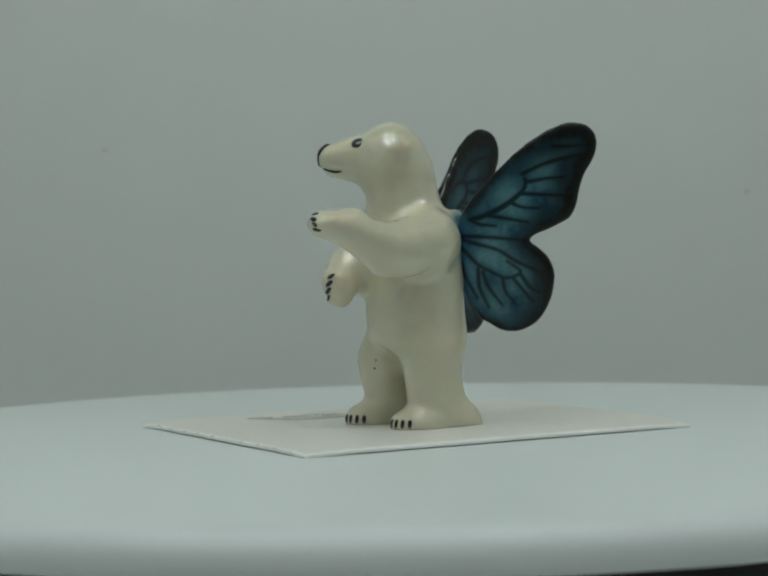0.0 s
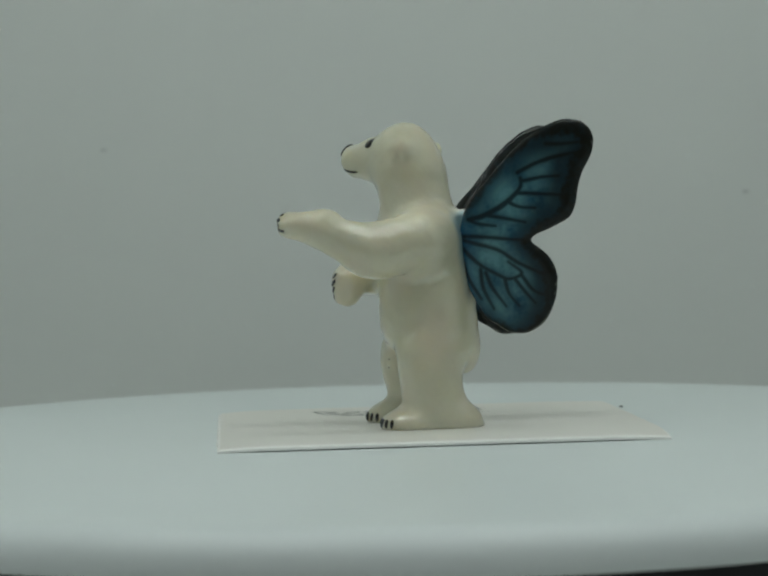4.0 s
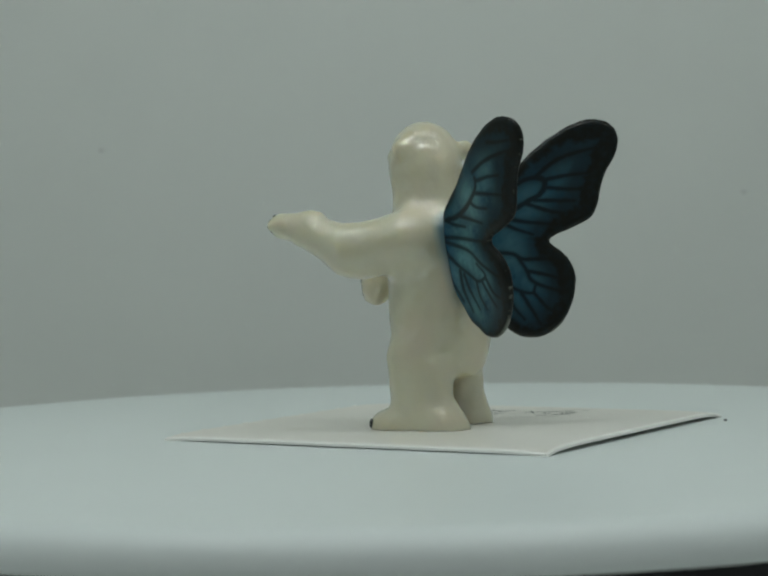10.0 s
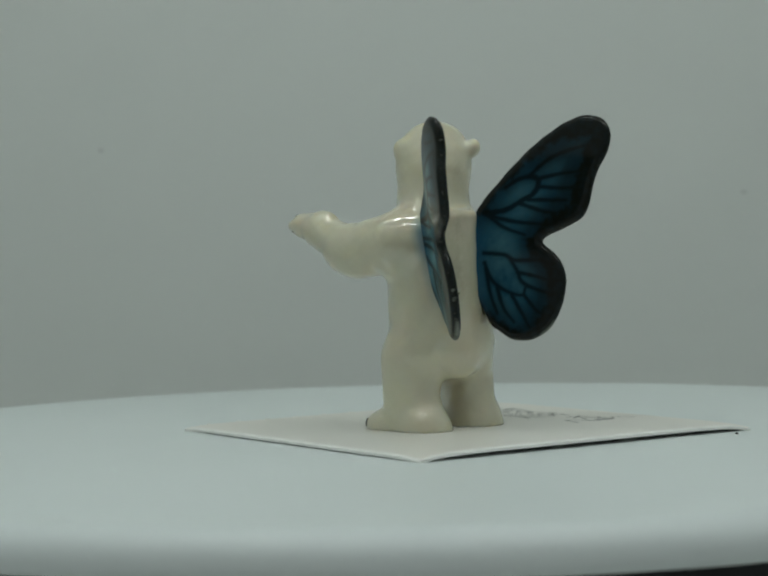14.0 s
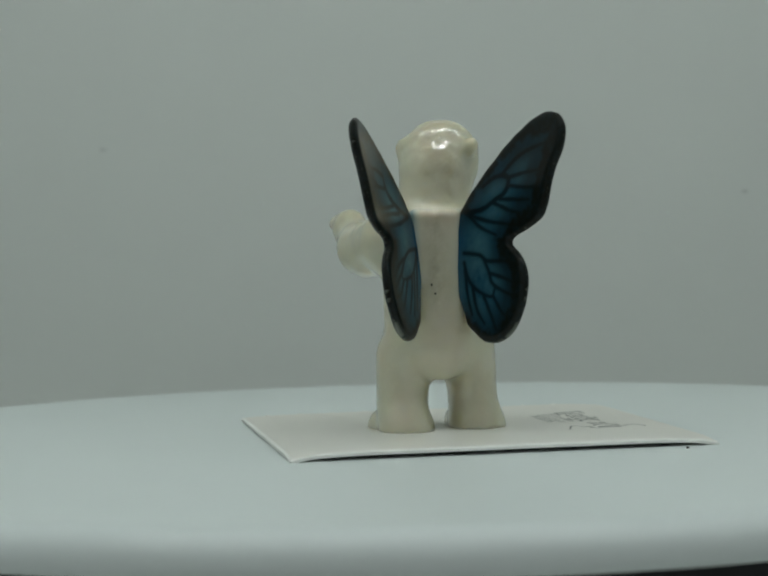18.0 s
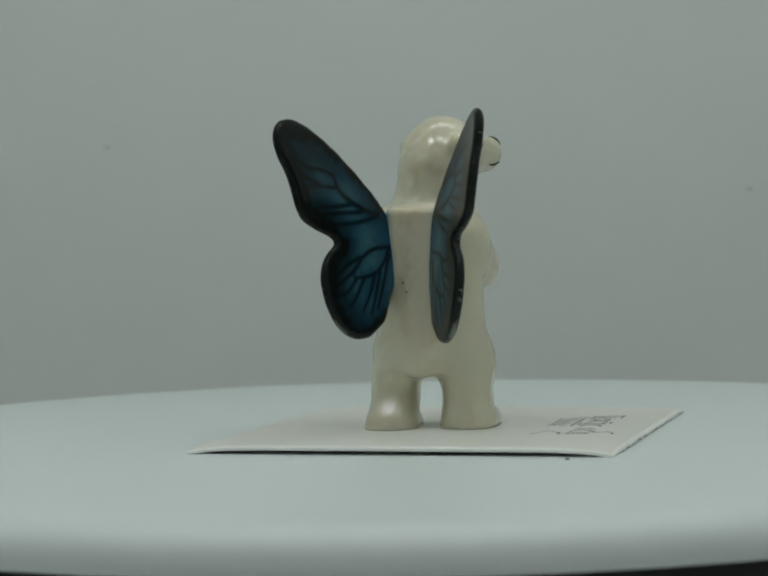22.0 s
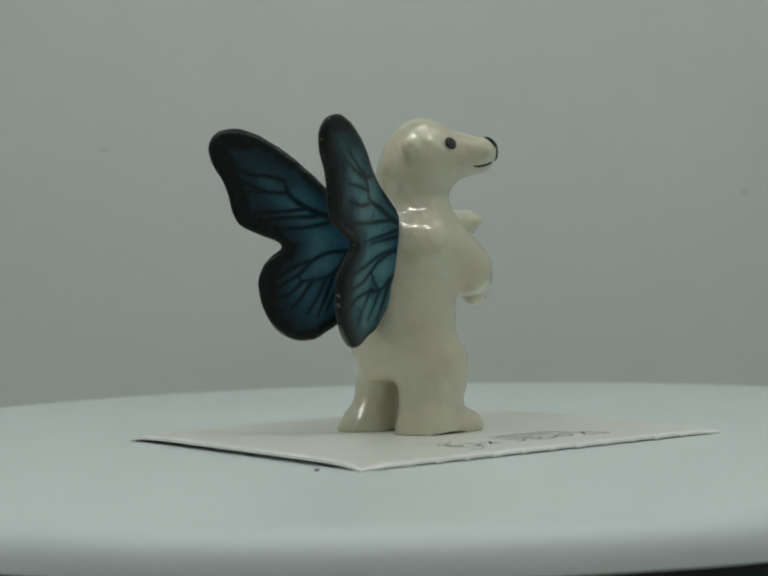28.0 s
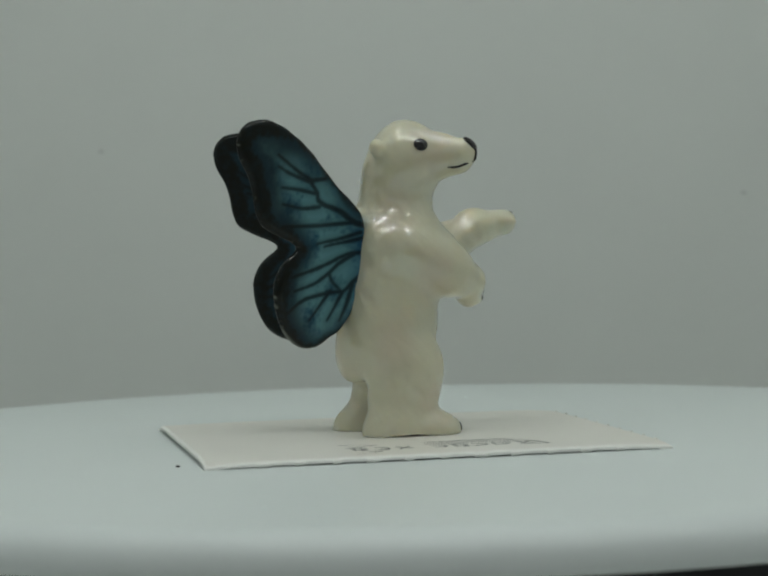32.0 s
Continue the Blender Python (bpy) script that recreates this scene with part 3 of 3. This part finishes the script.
LEFT_INNER_UPPER = (
    ((0.9, -0.8), (3.6, 0.1), (6.1, 1.5), (7.9, 3.1), (8.5, 5.1)), ((8.5, 5.1), (10.9, 5.9), (13.7, 6.2), (15.6, 7.2)),
    ((8.3, 3.3), (11.2, 3.5), (14.0, 3.7)), ((11.2, 3.6), (13.0, 4.3), (14.7, 5.1)), ((5.2, 0.9), (8.4, 0.6), (13.0, 0.4)),
    ((4.1, -0.3), (8.5, -0.4), (13.1, -0.7)), ((1.1, -1.0), (4.7, -1.8), (10.0, -2.1)),
)
LEFT_INNER_LOWER = (
    ((-0.4, -5.6), (2.5, -5.8), (4.8, -6.9), (6.8, -8.8), (10.6, -11.0)), ((5.3, -6.9), (8.0, -8.0), (10.4, -9.5)),
    ((-0.4, -5.9), (0.9, -7.9), (2.9, -9.4), (6.5, -9.8), (6.8, -8.8)), ((6.5, -10.0), (8.5, -11.8), (10.3, -12.2)),
    ((4.9, -9.8), (6.7, -12.3), (8.2, -13.8)), ((2.9, -9.5), (4.1, -12.0), (5.9, -14.7)), ((1.7, -9.0), (3.3, -12.8), (4.4, -15.1)),
    ((-0.3, -6.7), (1.2, -10.6), (3.1, -14.4)),
)


def curve_through(points, closed=False, n=10):
    """A smooth line through a few points."""
    p = [np.array(q, float) for q in points]
    out = []
    m = len(p)
    for i in range(m if closed else m - 1):
        a, b = p[i], p[(i + 1) % m]
        before = p[i - 1] if closed or i else 2 * a - b
        after = p[(i + 2) % m] if closed or i + 2 < m else 2 * b - a
        for t in np.arange(n) / n:
            out.append(0.5 * (2 * a + (b - before) * t + (2 * before - 5 * a + 4 * b - after) * t * t + (3 * a - before - 3 * b + after) * t ** 3))
    if not closed:
        out.append(p[-1])
    return np.array(out)


def gap_to_path(q, path, closed=False):
    ends = np.roll(path, -1, 0) if closed else path[1:]
    starts = path if closed else path[:-1]
    best = np.full(q.shape[:-1], 1e9)
    for a, b in zip(starts, ends):
        ab = b - a
        t = np.clip(((q - a) @ ab) / (ab @ ab + 1e-12), 0, 1)
        best = np.minimum(best, ((q - a - t[..., None] * ab) ** 2).sum(-1))
    return np.sqrt(best)


def within(q, path):
    odd = np.zeros(q.shape[:-1], dtype=bool)
    for a, b in zip(path, np.roll(path, -1, 0)):
        if a[1] != b[1]:
            odd ^= ((a[1] > q[..., 1]) != (b[1] > q[..., 1])) & (q[..., 0] < (b[0] - a[0]) * (q[..., 1] - a[1]) / (b[1] - a[1]) + a[0])
    return odd


wing_path = curve_through(OUTLINE, True, 6)
wing_step = 0.2
wing_low = (-3.2, -20.0, -2.4)
flat = grid_of(wing_low[:2], (21.0, 14.6), wing_step)
flat_gap = gap_to_path(flat, wing_path, True) * np.where(within(flat, wing_path), -1, 1)
flat_gap = flat_gap + 0.06 * np.sin(flat[..., 0] * 1.3 + 1.1 * np.sin(flat[..., 1] * 0.6)) * np.sin(flat[..., 1] * 1.2 + 0.8)
depth = np.arange(wing_low[2], 2.4 + wing_step, wing_step)
HALF, ROUND = 0.72, 1.1
root_share = np.clip(1 - (flat[..., 0] + 0.3 - 0.05 * np.minimum(flat[..., 1], 0)) / 3.6, 0, 1) ** 2
thick_here = HALF + 0.45 * root_share
dx_, dz_ = flat_gap[..., None] + ROUND, np.abs(depth)[None, None] - thick_here[..., None] + ROUND
wing_field = np.minimum(np.maximum(dx_, dz_), 0) + np.sqrt(np.maximum(dx_, 0) ** 2 + np.maximum(dz_, 0) ** 2) - ROUND
wing_verts, wing_quads = surface(wing_field, wing_low, wing_step)
links = np.concatenate([wing_quads[:, [i, (i + 1) % 4]] for i in range(4)])
for _ in range(5):     # fired glaze runs smooth over the rims
    mean, count = np.zeros_like(wing_verts), np.zeros(len(wing_verts))
    for a, b in ((0, 1), (1, 0)):
        np.add.at(mean, links[:, a], wing_verts[links[:, b]])
        np.add.at(count, links[:, a], 1)
    wing_verts = 0.5 * wing_verts + 0.5 * mean / count[:, None]
uv = wing_verts[:, :2]
grain = np.array([noise.noise((1.3 * a, 1.3 * b, 5 + 0.8 * c)) + 0.6 * noise.noise((3.1 * a, 3.1 * b, 9 + 0.8 * c)) for a, b, c in wing_verts.tolist()])
rim_gap = gap_to_path(uv, wing_path[:150])
trail_gap = gap_to_path(uv, wing_path[42:146])     # from the tip down the outer edge to the lowest point
outer = np.clip(0.5 + 2 * wing_verts[:, 2], 0, 1)     # 1 on the face that looks away from the other wing
tip_share = np.clip((uv[:, 0] - 6) / 10, 0, 1) * (uv[:, 1] > -4) + np.clip((uv[:, 0] - 5) / 8, 0, 1) * (uv[:, 1] <= -4)
wide = 1.2 + 1.9 * tip_share + 0.9 * (1 - outer)
wobble = 0.35 * np.sin(uv[:, 0] * 0.9 + 1) * np.sin(uv[:, 1] * 0.8)
border = np.clip((wide + wobble + 0.45 * grain + 1.2 - rim_gap) / 2.6, 0, 1)
border = border * border * (3 - 2 * border) * np.clip(0.97 + 0.08 * grain, 0, 1)
soft_edge = np.clip((1.7 * wide + 2.6 * tip_share + 1.4 + 0.8 * grain - rim_gap) / 4.5, 0, 1)     # sprayed shading inside the black rim
border = np.maximum(border, 0.72 * soft_edge)
root_mask = np.clip(1 - (uv[:, 0] + 1.2) / 2.6, 0, 1) * 0.75 * (1 - border)


def bump_at(u, v, size):
    return np.exp(-((uv[:, 0] - u) ** 2 + (uv[:, 1] - v) ** 2) / size ** 2)


def vein_mask(veins):
    """How dark the painted veins lie on each vertex; the first vein is the broadest, and all taper."""
    mask = np.zeros(len(uv))
    for k, line_points in enumerate(veins):
        gap = gap_to_path(uv, curve_through(line_points, n=5))
        end = np.array(line_points[-1])
        taper = 0.65 + 0.35 * np.clip(np.sqrt(((uv - end) ** 2).sum(1)) / 4, 0, 1)
        half = (0.44 if k == 0 else 0.34) * taper * (1 + 0.18 * grain)
        core = np.clip((half + 0.22 - gap) / 0.44, 0, 1)
        mask = np.maximum(mask, np.maximum(0.92 * core * core * (3 - 2 * core), 0.32 * np.clip(1 - gap / 1.2, 0, 1)))
    return mask


def wing_masks(outer_veins, inner_veins, outer_pale, inner_pale):
    vein = 0.97 * (vein_mask(outer_veins) * outer + vein_mask(inner_veins) * (1 - outer))
    cells = 0.55 + 0.45 * np.sin(uv[:, 0] * 0.8 + 2) * np.sin(uv[:, 1] * 0.6 + 1) + 0.4 * grain + 0.7 * bump_at(4.6, 2.4, 2.6) + 0.8 * bump_at(3.4, -7.2, 2.4)
    pale = cells * np.clip((rim_gap - wide + 0.8) / 2.2, 0, 1) * (outer_pale * outer + inner_pale * (1 - outer))
    worn = np.clip((0.4 - trail_gap) / 0.3, 0, 1) * np.clip(-0.4 + 0.9 * grain + 0.85 * np.clip((-13 - uv[:, 1]) / 4, 0, 1), 0, 0.45)
    return {"border": border, "vein": vein, "chip": worn, "pale": np.clip(pale, 0, 0.95), "root": root_mask}


def wing(side, root, fall, rise, bow, size, swell, masks):
    """A wing that springs from root; fall and rise are its in-plane axes, outwards and upwards."""
    out, up = Vector(fall).normalized(), Vector(rise)
    up = (up - out * up.dot(out)).normalized()
    normal = out.cross(up) if side > 0 else up.cross(out)
    if normal.y * side < 0:
        normal = -normal
    u, v, w = wing_verts.T * size
    arch = bow * (1 - ((u - 9) / 9) ** 2) - bow * 0.5 + 0.7 * np.clip(1 - (u + 0.3) / 4.5, 0, 1) ** 2
    w = w + swell * np.clip(0.5 + 1.2 * w, 0, 1) * np.clip(1 - (u + 0.5) / 5.5, 0, 1) ** 1.5     # the outer face swells into the shoulder
    pts = np.array(root) + np.outer(u, out) + np.outer(v, up) + np.outer(w + arch, normal)
    q = wing_quads if np.linalg.det(np.array([out, up, normal])) > 0 else wing_quads[:, ::-1]
    return grown("wing", pts * MM, q, WING, figurine, masks, "blue ceramic butterfly wing with black veins and border")


wing(1, (-4.8, 4.7, 33.0), (-0.899, 0.438, 0.0), (0.062, 0.127, 0.99), 0.7, 1.0, 0.3,
     wing_masks(LEFT_OUTER_UPPER + LEFT_OUTER_LOWER, LEFT_INNER_UPPER + LEFT_INNER_LOWER, 0.75, 0.28))
wing(-1, (-4.6, -4.7, 33.0), (-0.842, -0.528, 0.0), (0.054, -0.076, 0.997), 0.6, 1.032, 1.5,
     wing_masks(RIGHT_OUTER_UPPER + RIGHT_OUTER_LOWER, RIGHT_INNER_UPPER + RIGHT_INNER_LOWER, 1.35, 0.25))


# ---- the slow turn ----
def motions():
    turns = [
        (0, -0), (1, -5.7), (2, -11.6), (3, -17.75), (3.5, -20.91),
        (5.5, -33.73), (6, -36.87), (7, -42.87), (8, -48.66), (9, -54.43),
        (10, -60.33), (11, -66.32), (12, -72.26), (13, -78.25), (14, -84.32),
        (14.5, -87.37), (16.5, -99.54), (17, -102.54), (18, -108.5), (19, -114.66),
        (20, -121.25), (21, -127.99), (22, -134.59), (23, -140.92), (24, -147.08),
        (25, -153.32), (25.5, -156.45), (27.5, -168.93), (28, -172.01), (29, -178.12),
        (30, -184.2), (31, -190.22), (32, -196.3),
    ]

    def placed(a, at, turn):
        return pose(0, 0, 0, 0, 0, a) @ Matrix.Translation(at) @ Matrix.Rotation(turn, 4, "Z")

    card_at = Vector((CARD_MID.x, CARD_MID.y, 0)) * MM
    for thing, at, turn in ((platter, Vector(), 0), (card, card_at, CARD_TURN), (figurine, FIG_AT * MM, FIG_TURN), (crumb, CRUMB_AT, 0)):
        walk(thing, [(t, placed(a, at, turn)) for t, a in turns])


motions()
